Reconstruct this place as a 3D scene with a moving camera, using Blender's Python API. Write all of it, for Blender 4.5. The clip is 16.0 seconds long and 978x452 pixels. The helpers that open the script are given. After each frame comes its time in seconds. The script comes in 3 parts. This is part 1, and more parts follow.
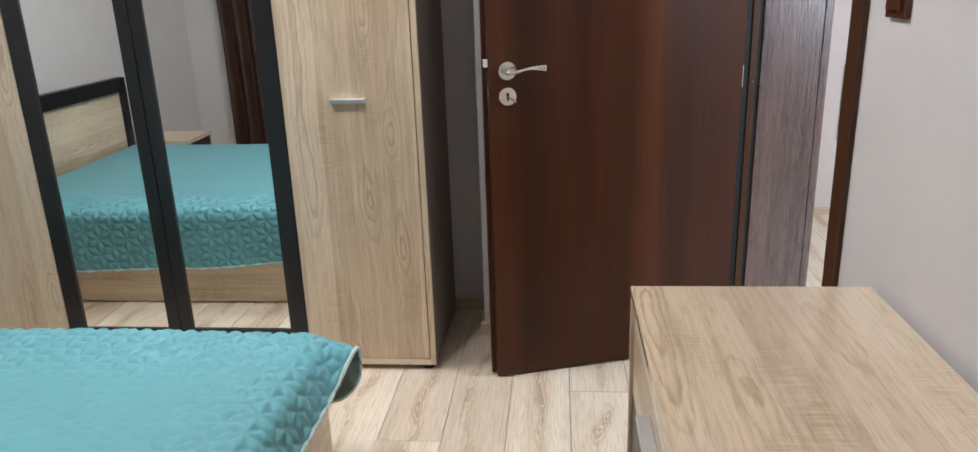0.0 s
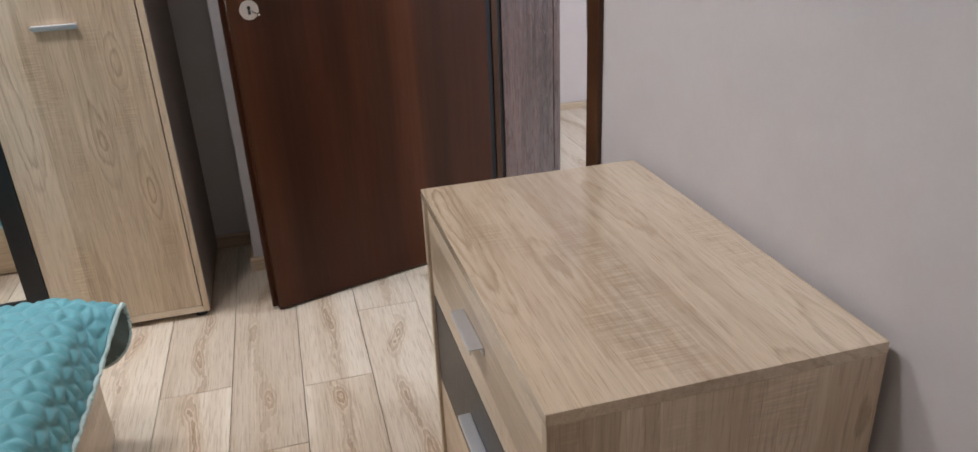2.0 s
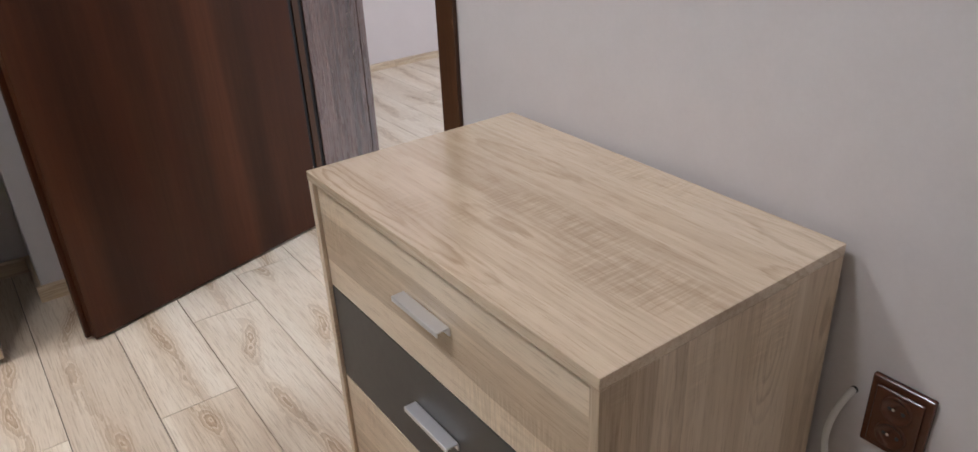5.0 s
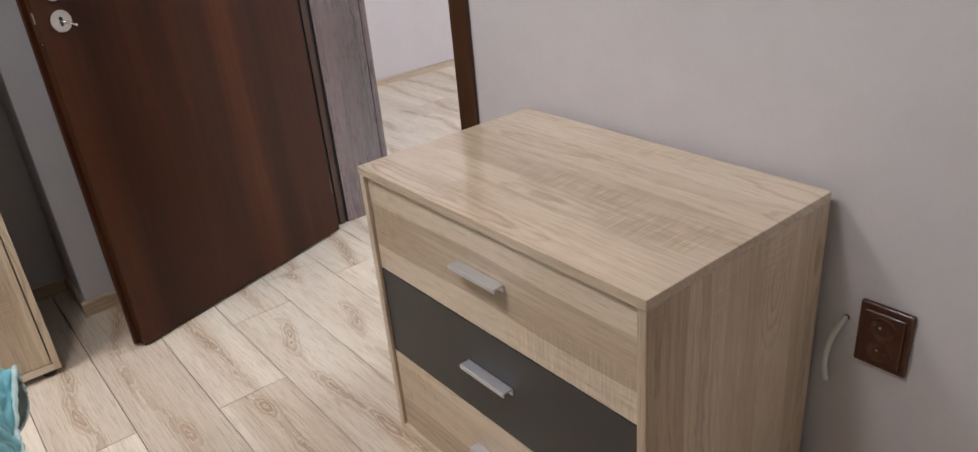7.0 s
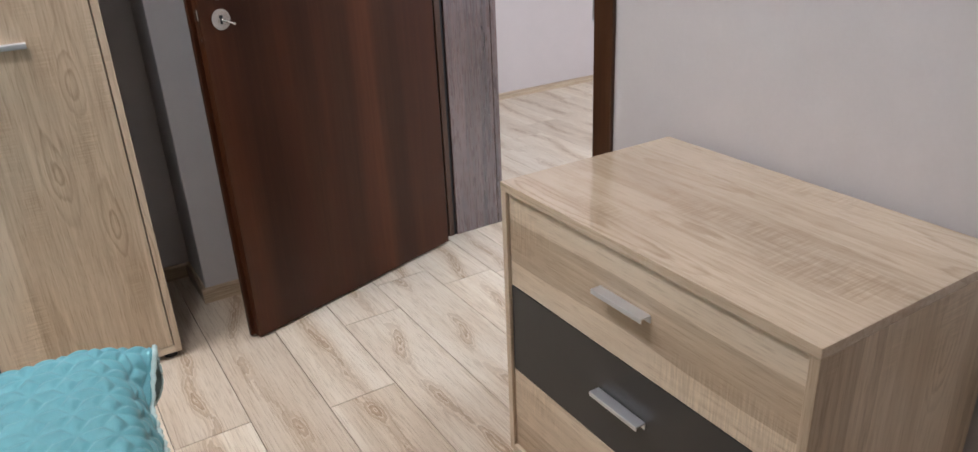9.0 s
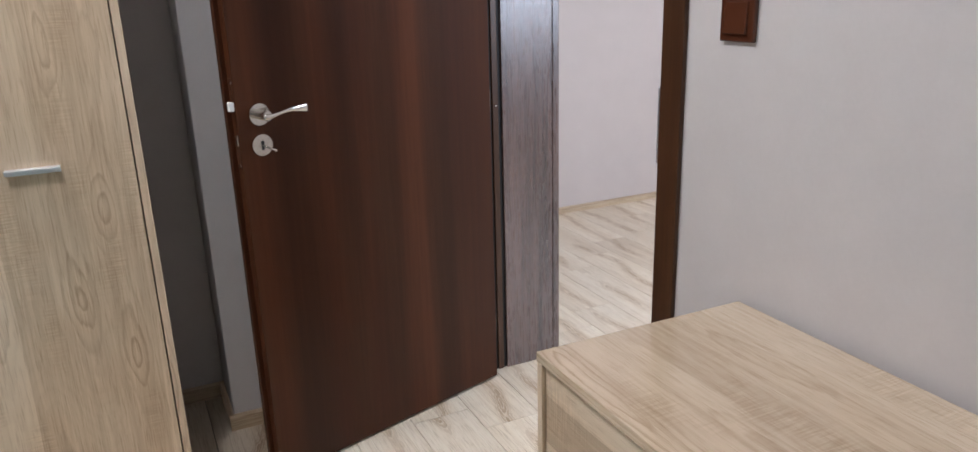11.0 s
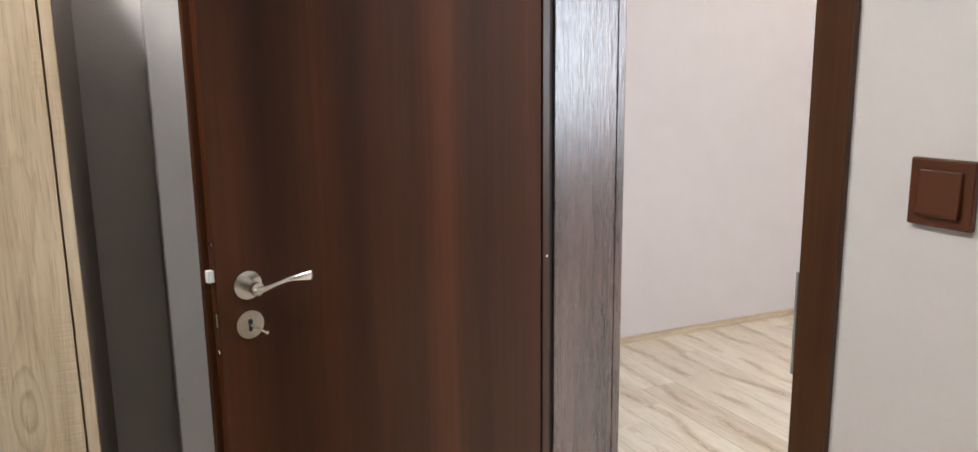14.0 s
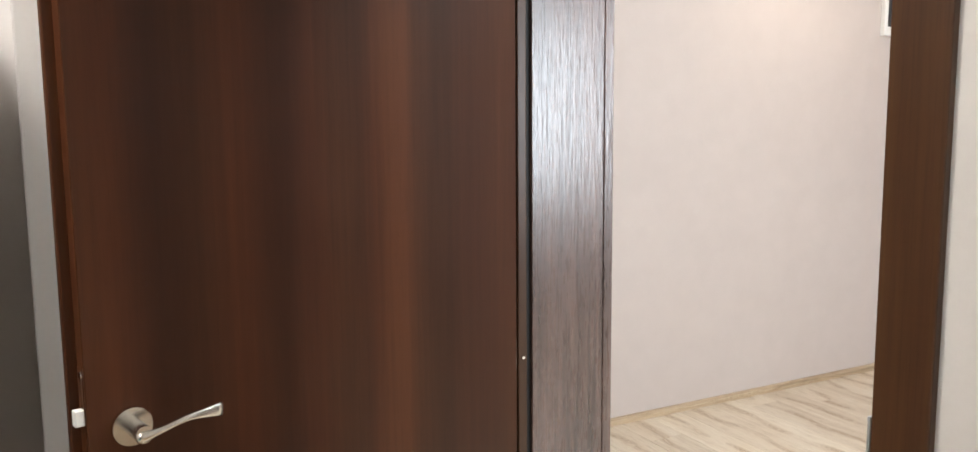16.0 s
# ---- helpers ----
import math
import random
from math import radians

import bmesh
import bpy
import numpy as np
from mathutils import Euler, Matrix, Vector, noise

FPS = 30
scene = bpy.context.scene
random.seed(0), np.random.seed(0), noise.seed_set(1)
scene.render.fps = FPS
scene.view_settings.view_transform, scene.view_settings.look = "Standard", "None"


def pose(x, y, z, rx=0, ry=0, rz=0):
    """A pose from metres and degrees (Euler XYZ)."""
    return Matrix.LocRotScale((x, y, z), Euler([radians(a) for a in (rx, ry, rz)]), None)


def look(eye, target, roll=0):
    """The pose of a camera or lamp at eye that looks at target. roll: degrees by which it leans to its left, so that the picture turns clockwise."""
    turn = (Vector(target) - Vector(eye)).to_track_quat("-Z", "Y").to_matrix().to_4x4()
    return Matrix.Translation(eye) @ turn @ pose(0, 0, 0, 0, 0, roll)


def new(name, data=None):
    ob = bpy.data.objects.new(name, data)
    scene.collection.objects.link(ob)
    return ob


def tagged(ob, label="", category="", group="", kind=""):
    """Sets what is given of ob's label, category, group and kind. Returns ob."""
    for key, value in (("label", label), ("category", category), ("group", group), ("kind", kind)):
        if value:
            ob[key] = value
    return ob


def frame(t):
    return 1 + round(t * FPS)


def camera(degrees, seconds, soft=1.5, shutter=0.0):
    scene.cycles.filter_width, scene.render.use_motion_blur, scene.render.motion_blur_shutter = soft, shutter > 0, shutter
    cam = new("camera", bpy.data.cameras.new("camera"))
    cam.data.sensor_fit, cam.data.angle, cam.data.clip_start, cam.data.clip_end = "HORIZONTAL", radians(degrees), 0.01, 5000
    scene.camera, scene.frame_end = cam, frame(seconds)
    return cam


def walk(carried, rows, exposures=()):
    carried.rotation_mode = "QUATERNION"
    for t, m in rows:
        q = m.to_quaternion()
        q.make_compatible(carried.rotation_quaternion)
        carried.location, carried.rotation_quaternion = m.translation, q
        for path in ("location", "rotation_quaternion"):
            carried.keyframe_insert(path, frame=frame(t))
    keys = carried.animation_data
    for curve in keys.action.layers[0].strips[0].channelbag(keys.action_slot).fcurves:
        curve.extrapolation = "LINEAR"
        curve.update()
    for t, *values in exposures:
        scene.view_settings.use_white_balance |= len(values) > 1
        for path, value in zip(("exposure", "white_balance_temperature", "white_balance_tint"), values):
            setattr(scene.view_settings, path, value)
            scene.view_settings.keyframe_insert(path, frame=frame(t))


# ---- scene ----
cam = camera(64.8, 16.0)
PATH = [
    (0, (0.1480, 0.1007, 1.2697), (-0.0348, 1.9955, 0.6563), -1.94),
    (0.5, (0.1504, 0.0811, 1.2723), (0.1352, 1.9575, 0.5801), -1.02),
    (1, (0.1327, 0.1052, 1.2458), (0.2530, 1.9433, 0.4668), -2.87),
    (1.5, (0.0970, 0.1260, 1.2368), (0.4301, 1.9262, 0.4316), -3.23),
    (2, (0.0600, 0.1322, 1.2276), (0.5168, 1.8989, 0.4091), -2.64),
    (2.5, (0.0330, 0.1672, 1.2244), (0.4993, 1.9110, 0.3632), -3.89),
    (3, (0.0160, 0.2492, 1.2091), (0.5561, 1.9510, 0.3080), -4.19),
    (3.5, (0.0068, 0.3109, 1.2029), (0.6927, 1.9574, 0.2981), -2.09),
    (4, (-0.0376, 0.3447, 1.1957), (0.8642, 1.8788, 0.2828), -2.49),
    (4.2, (-0.0610, 0.3472, 1.1985), (0.9007, 1.8246, 0.2539), -3.47),
    (6.3, (-0.3007, 0.2382, 1.1985), (0.7645, 1.6796, 0.3110), -2.33),
    (6.5, (-0.3022, 0.2234, 1.2125), (0.7659, 1.6570, 0.3159), -3.32),
    (7, (-0.3869, 0.2348, 1.2250), (0.6962, 1.6680, 0.3459), -5.28),
    (7.5, (-0.4594, 0.2415, 1.2198), (0.6463, 1.6687, 0.3592), -5.38),
    (8, (-0.5069, 0.2623, 1.2264), (0.5220, 1.7380, 0.3526), -5.73),
    (8.2, (-0.5254, 0.2822, 1.2164), (0.5027, 1.7656, 0.3547), -4.67),
    (10.5, (-0.3249, 0.3816, 1.2770), (0.4583, 2.0900, 0.5929), -1.50),
    (11, (-0.3033, 0.4742, 1.2895), (0.5117, 2.2005, 0.6931), -1.63),
    (11.5, (-0.2735, 0.5286, 1.3013), (0.5029, 2.2694, 0.6957), -1.86),
    (12, (-0.2251, 0.6141, 1.3137), (0.4770, 2.4144, 0.7982), -0.76),
    (12.5, (-0.1583, 0.6969, 1.3282), (0.5379, 2.5124, 0.8599), 0.16),
    (13, (-0.1437, 0.7679, 1.3229), (0.5474, 2.5919, 0.8807), 0.41),
    (13.5, (-0.1582, 0.8865, 1.3589), (0.6357, 2.6885, 1.0088), -0.33),
    (14, (-0.1640, 0.9676, 1.3645), (0.6474, 2.7585, 0.9982), -0.67),
    (14.5, (-0.1238, 1.0486, 1.3572), (0.6416, 2.8650, 1.0182), -1.00),
    (15, (-0.0575, 1.1482, 1.3792), (0.7171, 2.9662, 1.0713), -0.19),
    (15.5, (-0.0329, 1.1949, 1.3859), (0.8096, 2.9820, 1.0751), -0.20),
    (16, (-0.0305, 1.2631, 1.3934), (0.8741, 3.0324, 1.1673), -0.48),
]
walk(cam, [(t, look(eye, target, roll)) for t, eye, target, roll in PATH],
     exposures=[(0.0, 0.25, 6300, 8), (1.0, 0.08, 6350, 11), (3.0, -0.06, 6250, 12), (8.0, 0.05, 6300, 12), (10.5, 0.0, 6200, 11), (12.5, 0.15, 6350, 9), (14.0, 0.21, 6700, 7), (16.0, 0.36, 7000, 6)])

# ---- world and lights ----
world = bpy.data.worlds.new("world")
scene.world = world
world.use_nodes = True
world.node_tree.nodes["Background"].inputs["Color"].default_value = (0.75, 0.85, 1.0, 1)
world.node_tree.nodes["Background"].inputs["Strength"].default_value = 0.3

LAMP_POWER, FAR_LAMP_POWER, LANDING_FILL_POWER, HALL_FILL_POWER, WINDOW_POWER = 66.0, 86.0, 105.0, 15.0, 80.0
window_light = bpy.data.lights.new("window_light", "AREA")
window_light.shape, window_light.size, window_light.size_y = "RECTANGLE", 1.2, 1.3
window_light.energy, window_light.color = WINDOW_POWER, (0.74, 0.84, 1.0)
new("window_light", window_light).matrix_world = look((2.9, -1.19, 1.65), (2.9, 1.0, 1.65))

# ---- materials ----
def principled(name):
    m = bpy.data.materials.new(name)
    m.use_nodes = True
    nt = m.node_tree
    return m, nt, nt.nodes["Principled BSDF"]


def node(nt, kind, **values):
    n = nt.nodes.new(kind)
    for key, value in values.items():
        n.inputs[key.replace("_", " ")].default_value = value
    return n


def ramp(nt, fac, *stops):
    n = nt.nodes.new("ShaderNodeValToRGB")
    e = n.color_ramp.elements
    while len(e) < len(stops):
        e.new(0.5)
    for el, (pos, col) in zip(e, stops):
        el.position, el.color = pos, (*col, 1)
    nt.links.new(fac, n.inputs["Fac"])
    return n.outputs["Color"]


def mix(nt, kind, fac, a, b):
    n = nt.nodes.new("ShaderNodeMix")
    n.data_type, n.blend_type = "RGBA", kind
    for socket, value in ((n.inputs["Factor"], fac), (n.inputs["A"], a), (n.inputs["B"], b)):
        if isinstance(value, bpy.types.NodeSocket):
            nt.links.new(value, socket)
        elif isinstance(value, float):
            socket.default_value = value
        else:
            socket.default_value = (*value, 1)
    return n.outputs["Result"]


def maths(nt, op, a, b=0.0, c=0.0):
    n = nt.nodes.new("ShaderNodeMath")
    n.operation = op
    for socket, value in zip(n.inputs, (a, b, c)):
        if isinstance(value, bpy.types.NodeSocket):
            nt.links.new(value, socket)
        else:
            socket.default_value = value
    return n.outputs["Value"]


def coords(nt, scale, per_object=0.0, turn=(0, 0, 0)):
    """Object coordinates, scaled, shifted by each object's own random number."""
    tc = nt.nodes.new("ShaderNodeTexCoord")
    mp = nt.nodes.new("ShaderNodeMapping")
    mp.inputs["Scale"].default_value = scale
    mp.inputs["Rotation"].default_value = turn
    nt.links.new(tc.outputs["Object"], mp.inputs["Vector"])
    if per_object:
        info = nt.nodes.new("ShaderNodeObjectInfo")
        shift = maths(nt, "MULTIPLY", info.outputs["Random"], per_object)
        nt.links.new(shift, mp.inputs["Location"])
    return mp.outputs["Vector"]


def noise_tex(nt, vector, scale, detail=4.0, rough=0.55, distort=0.0):
    n = node(nt, "ShaderNodeTexNoise", Scale=scale, Detail=detail, Roughness=rough, Distortion=distort)
    nt.links.new(vector, n.inputs["Vector"])
    return n.outputs["Fac"]


def bump(nt, bsdf, height, strength, distance):
    n = node(nt, "ShaderNodeBump", Strength=strength, Distance=distance)
    nt.links.new(height, n.inputs["Height"])
    nt.links.new(n.outputs["Normal"], bsdf.inputs["Normal"])
    nt.links.new(n.outputs["Normal"], bsdf.inputs["Coat Normal"])


def axis_scale(axis, across, along):
    return tuple(along if a == axis else across for a in "xyz")


def wood(name, axis, light, mid, dark, rough=0.35, strips=0.0, per_object=0.0, knots=0.5, fine=1.0, relief=0.0006, coat=0.0, calm=1.0, gloss=0.5, lanes=0.42):
    """Wood with its grain along one axis: wide tone bands, nested heart figures, streaks and pores."""
    m, nt, bsdf = principled(name)
    band = noise_tex(nt, coords(nt, axis_scale(axis, 9.0, 0.5), per_object), 1.0, 2.0, 0.5)
    field = noise_tex(nt, coords(nt, axis_scale(axis, 8.5, 0.95), per_object), 1.0, 1.2, 0.4, 0.2)
    wobble = noise_tex(nt, coords(nt, axis_scale(axis, 38.0, 9.0), per_object), 1.0, 2.0, 0.5)
    rings = maths(nt, "SINE", maths(nt, "MULTIPLY_ADD", field, 170.0, maths(nt, "MULTIPLY", wobble, 4.0)))
    rings = maths(nt, "MULTIPLY_ADD", rings, 0.5, 0.5)
    where = maths(nt, "MINIMUM", maths(nt, "MAXIMUM", maths(nt, "MULTIPLY_ADD", field, 9.0, -4.55), 0.0), 1.0)
    pores = noise_tex(nt, coords(nt, axis_scale(axis, 330.0 * fine, 12.0), per_object), 1.0, 2.0, 0.6)
    streak = noise_tex(nt, coords(nt, axis_scale(axis, 75.0, 2.2), per_object), 1.0, 5.0, 0.6)
    saw = noise_tex(nt, coords(nt, axis_scale(axis, 22.0, 190.0), per_object), 1.0, 2.0)
    patch = noise_tex(nt, coords(nt, axis_scale(axis, 6.0, 3.0), per_object), 1.0, 1.0)
    pore = calm if calm < 0.6 else 1.0
    tone = maths(nt, "MULTIPLY_ADD", streak, 0.55 * calm, maths(nt, "MULTIPLY_ADD", band, 0.4, 0.05 + 0.275 * (1 - calm)))
    col = ramp(nt, tone, (0.40, dark), (0.51, mid), (0.60, light))
    ring_col = mix(nt, "MULTIPLY", 1.0, col, ramp(nt, rings, (0.0, (0.76, 0.69, 0.62)), (0.4, (0.97, 0.96, 0.95)), (1.0, (1.03, 1.03, 1.03))))
    col = mix(nt, "MIX", maths(nt, "MULTIPLY", where, knots), col, ring_col)
    col = mix(nt, "MULTIPLY", 0.62, col, ramp(nt, pores, (0.32, (1 - 0.38 * pore, 1 - 0.45 * pore, 1 - 0.52 * pore)), (0.5, (1, 1, 1))))
    ticks = maths(nt, "MULTIPLY", maths(nt, "MINIMUM", maths(nt, "MAXIMUM", maths(nt, "MULTIPLY_ADD", patch, 7.0, -3.4), 0.0), 1.0), 0.6 * knots)
    col = mix(nt, "MULTIPLY", ticks, col, ramp(nt, saw, (0.42, (0.62, 0.57, 0.52)), (0.55, (1.06, 1.05, 1.05))))
    if strips:
        lane = noise_tex(nt, coords(nt, axis_scale(axis, strips, 0.02), per_object), 1.0, 0.0)
        col = mix(nt, "MULTIPLY", lanes, col, ramp(nt, lane, (0.36, (0.62, 0.60, 0.58)), (0.5, (1, 0.98, 0.96)), (0.64, (1.5, 1.36, 1.25))))
    if per_object:
        info = nt.nodes.new("ShaderNodeObjectInfo")
        col = mix(nt, "MULTIPLY", 1.0, col, ramp(nt, info.outputs["Random"], (0.0, (0.9, 0.88, 0.86)), (0.5, (1, 1, 1)), (1.0, (1.08, 1.08, 1.07))))
    nt.links.new(col, bsdf.inputs["Base Color"])
    r = maths(nt, "MULTIPLY_ADD", pores, -0.12, rough + 0.06)
    nt.links.new(r, bsdf.inputs["Roughness"])
    bsdf.inputs["Coat Weight"].default_value = coat
    bsdf.inputs["Specular IOR Level"].default_value = gloss
    bsdf.inputs["Coat Roughness"].default_value = min(0.28, rough * 0.75)
    bump(nt, bsdf, maths(nt, "MULTIPLY_ADD", streak, 0.5, pores), 0.35, relief)
    return m


def line_noise(nt, w, scale, detail=1.0):
    n = node(nt, "ShaderNodeTexNoise", Scale=scale, Detail=detail, Roughness=0.5)
    n.noise_dimensions = "1D"
    nt.links.new(w, n.inputs["W"])
    return n.outputs["Fac"]


def clamp01(nt, value):
    return maths(nt, "MINIMUM", maths(nt, "MAXIMUM", value, 0.0), 1.0)


def pith_distance(nt, u, v, reach, wander, shift):
    """How far a point of a flat sawn plank lies from the tree's pith, which dives in and out along the plank."""
    deep = maths(nt, "MULTIPLY", maths(nt, "SUBTRACT", line_noise(nt, v, 1.0, 1.5), shift), reach)
    side = maths(nt, "SUBTRACT", u, maths(nt, "MULTIPLY", maths(nt, "SUBTRACT", line_noise(nt, maths(nt, "ADD", v, 71.0), 1.0, 1.0), 0.5), wander))
    return maths(nt, "SQRT", maths(nt, "MULTIPLY_ADD", side, side, maths(nt, "MULTIPLY", deep, deep)))


def sonoma(name, axis, light, mid, dark, rough=0.33, gloss=0.5, coat=0.0, plank=0.096, rings=84.0):
    """Sawn oak laminate printed as narrow planks: arches and straight grain, pores, pale saw marks."""
    m, nt, bsdf = principled(name)
    tc = nt.nodes.new("ShaderNodeTexCoord")
    sep = nt.nodes.new("ShaderNodeSeparateXYZ")
    nt.links.new(tc.outputs["Object"], sep.inputs["Vector"])
    info = nt.nodes.new("ShaderNodeObjectInfo")
    other = [sep.outputs[a.upper()] for a in "xyz" if a != axis]
    v0 = maths(nt, "MULTIPLY_ADD", info.outputs["Random"], 9.0, sep.outputs[axis.upper()])
    u0 = maths(nt, "ADD", other[0], other[1])
    warped = maths(nt, "MULTIPLY_ADD", line_noise(nt, v0, 1.6, 1.0), 0.035, u0)
    lane = maths(nt, "MULTIPLY_ADD", info.outputs["Random"], 17.0, maths(nt, "DIVIDE", warped, plank))
    cell = maths(nt, "FLOOR", lane)
    u = maths(nt, "MULTIPLY", maths(nt, "SUBTRACT", maths(nt, "FRACT", lane), 0.5), plank)
    white = nt.nodes.new("ShaderNodeTexWhiteNoise")
    white.noise_dimensions = "1D"
    nt.links.new(cell, white.inputs["W"])
    seed = white.outputs["Value"]
    v = maths(nt, "MULTIPLY_ADD", seed, 31.0, v0)
    fine_warp = noise_tex(nt, coords(nt, axis_scale(axis, 30.0, 6.0)), 1.0, 4.0, 0.6)
    d = maths(nt, "MULTIPLY_ADD", fine_warp, 0.022, pith_distance(nt, u, v, 0.24, 0.08, 0.36))
    phase = maths(nt, "FRACT", maths(nt, "MULTIPLY", d, rings))
    streak = noise_tex(nt, coords(nt, axis_scale(axis, 90.0, 2.6), 5.0), 1.0, 5.0, 0.62)
    pores = noise_tex(nt, coords(nt, axis_scale(axis, 420.0, 15.0)), 1.0, 2.0, 0.6)
    patch = noise_tex(nt, coords(nt, axis_scale(axis, 7.0, 3.2), 11.0), 1.0, 2.0)
    saw = noise_tex(nt, coords(nt, axis_scale(axis, 16.0, 260.0)), 1.0, 2.0)
    tone = maths(nt, "MULTIPLY_ADD", streak, 0.40, maths(nt, "MULTIPLY_ADD", seed, 0.28, maths(nt, "MULTIPLY_ADD", patch, 0.30, 0.0)))
    col = ramp(nt, tone, (0.34, dark), (0.48, mid), (0.62, light))
    arch = ramp(nt, phase, (0.0, (1.05, 1.05, 1.05)), (0.5, (0.97, 0.96, 0.945)), (0.84, (0.64, 0.575, 0.51)), (1.0, (1.0, 1.0, 1.0)))
    heart = clamp01(nt, maths(nt, "MULTIPLY_ADD", d, -34.0, 2.0))
    amount = maths(nt, "MULTIPLY_ADD", heart, 0.78, 0.10)
    amount = maths(nt, "MULTIPLY", amount, clamp01(nt, maths(nt, "MULTIPLY_ADD", patch, 2.8, -0.62)))
    col = mix(nt, "MULTIPLY", amount, col, arch)
    col = mix(nt, "MULTIPLY", 0.55, col, ramp(nt, pores, (0.33, (0.66, 0.59, 0.52)), (0.46, (1, 1, 1))))
    marks = maths(nt, "MULTIPLY", clamp01(nt, maths(nt, "MULTIPLY_ADD", patch, -7.0, 3.3)), 0.75)
    col = mix(nt, "MULTIPLY", marks, col, ramp(nt, saw, (0.40, (0.86, 0.83, 0.79)), (0.52, (1, 1, 1)), (0.64, (1.16, 1.16, 1.15))))
    nt.links.new(col, bsdf.inputs["Base Color"])
    nt.links.new(maths(nt, "MULTIPLY_ADD", pores, -0.1, rough + 0.05), bsdf.inputs["Roughness"])
    bsdf.inputs["Coat Weight"].default_value = coat
    bsdf.inputs["Coat Roughness"].default_value = 0.07
    bsdf.inputs["Specular IOR Level"].default_value = gloss
    bump(nt, bsdf, maths(nt, "MULTIPLY_ADD", phase, -0.25, pores), 0.3, 0.0003)
    return m


OAK = ((0.74, 0.62, 0.47), (0.645, 0.52, 0.375), (0.50, 0.385, 0.265))
oak_x = sonoma("oak laminate lengthwise x", "x", *OAK)
oak_y = sonoma("oak laminate lengthwise y", "y", *OAK)
oak_top = sonoma("glossy oak laminate top", "y", *OAK, rough=0.22, gloss=0.6, coat=0.65)
oak_z = sonoma("oak laminate upright", "z", *OAK)
floor_wood = wood("oak floor board", "y", (0.76, 0.675, 0.555), (0.70, 0.60, 0.475), (0.58, 0.47, 0.35), rough=0.38, per_object=37.0, knots=0.0, calm=0.6)


def add_heart(m):
    """Brown heartwood with pale arches, showing here and there down the middle of each board."""
    nt = m.node_tree
    bsdf = nt.nodes["Principled BSDF"]
    old = bsdf.inputs["Base Color"].links[0].from_socket
    info = nt.nodes.new("ShaderNodeObjectInfo")
    tc = nt.nodes.new("ShaderNodeTexCoord")
    sep = nt.nodes.new("ShaderNodeSeparateXYZ")
    nt.links.new(tc.outputs["Object"], sep.inputs["Vector"])
    v = maths(nt, "MULTIPLY_ADD", info.outputs["Random"], 53.0, maths(nt, "MULTIPLY", sep.outputs["Y"], 1.7))
    warp = noise_tex(nt, coords(nt, (30, 9, 1), 37.0), 1.0, 3.0, 0.6)
    d = maths(nt, "MULTIPLY_ADD", warp, 0.034, pith_distance(nt, sep.outputs["X"], v, 0.135, 0.17, 0.47))
    near = clamp01(nt, maths(nt, "MULTIPLY_ADD", d, -42.0, 2.0))
    wide = clamp01(nt, maths(nt, "MULTIPLY_ADD", d, -16.0, 1.7))
    phase = maths(nt, "FRACT", maths(nt, "MULTIPLY", d, 120.0))
    lines = ramp(nt, phase, (0.0, (0.98, 0.95, 0.91)), (0.25, (0.74, 0.64, 0.545)), (0.8, (0.55, 0.455, 0.37)), (1.0, (0.98, 0.95, 0.91)))
    soft = ramp(nt, phase, (0.0, (1, 1, 1)), (0.6, (0.95, 0.93, 0.91)), (0.85, (0.86, 0.82, 0.77)), (1.0, (1, 1, 1)))
    pale = mix(nt, "MULTIPLY", maths(nt, "MULTIPLY", wide, 0.55), old, soft)
    dark = mix(nt, "MULTIPLY", 1.0, old, lines)
    nt.links.new(mix(nt, "MIX", maths(nt, "MULTIPLY", near, 1.0), pale, dark), bsdf.inputs["Base Color"])


add_heart(floor_wood)
skirting_wood = wood("oak skirting", "x", (0.6, 0.48, 0.33), (0.5, 0.38, 0.26), (0.345, 0.26, 0.17))
skirting_wood_y = wood("oak skirting along y", "y", (0.6, 0.48, 0.33), (0.5, 0.38, 0.26), (0.345, 0.26, 0.17))
leaf_wood = wood("dark mahogany leaf", "z", (0.068, 0.0232, 0.0095), (0.049, 0.0152, 0.0064), (0.035, 0.0100, 0.0048), rough=0.34, gloss=0.24, strips=8.0, lanes=0.75, knots=0.05, fine=0.7, calm=0.35, relief=0.00006)
casing_wood = wood("plain brown mahogany casing", "z", (0.088, 0.042, 0.020), (0.066, 0.029, 0.0135), (0.048, 0.020, 0.010), rough=0.33, knots=0.1, calm=0.5, gloss=0.35, relief=0.0002)
# same wood as the casing; its lighter, purplish colour includes the hall's sheen
sheen_jamb_wood = wood("dark mahogany frame with hall sheen in its colour", "z", (0.150, 0.088, 0.074), (0.100, 0.056, 0.047), (0.042, 0.023, 0.020), rough=0.28, knots=0.5, relief=0.002, gloss=0.9, coat=0.5, fine=0.5)


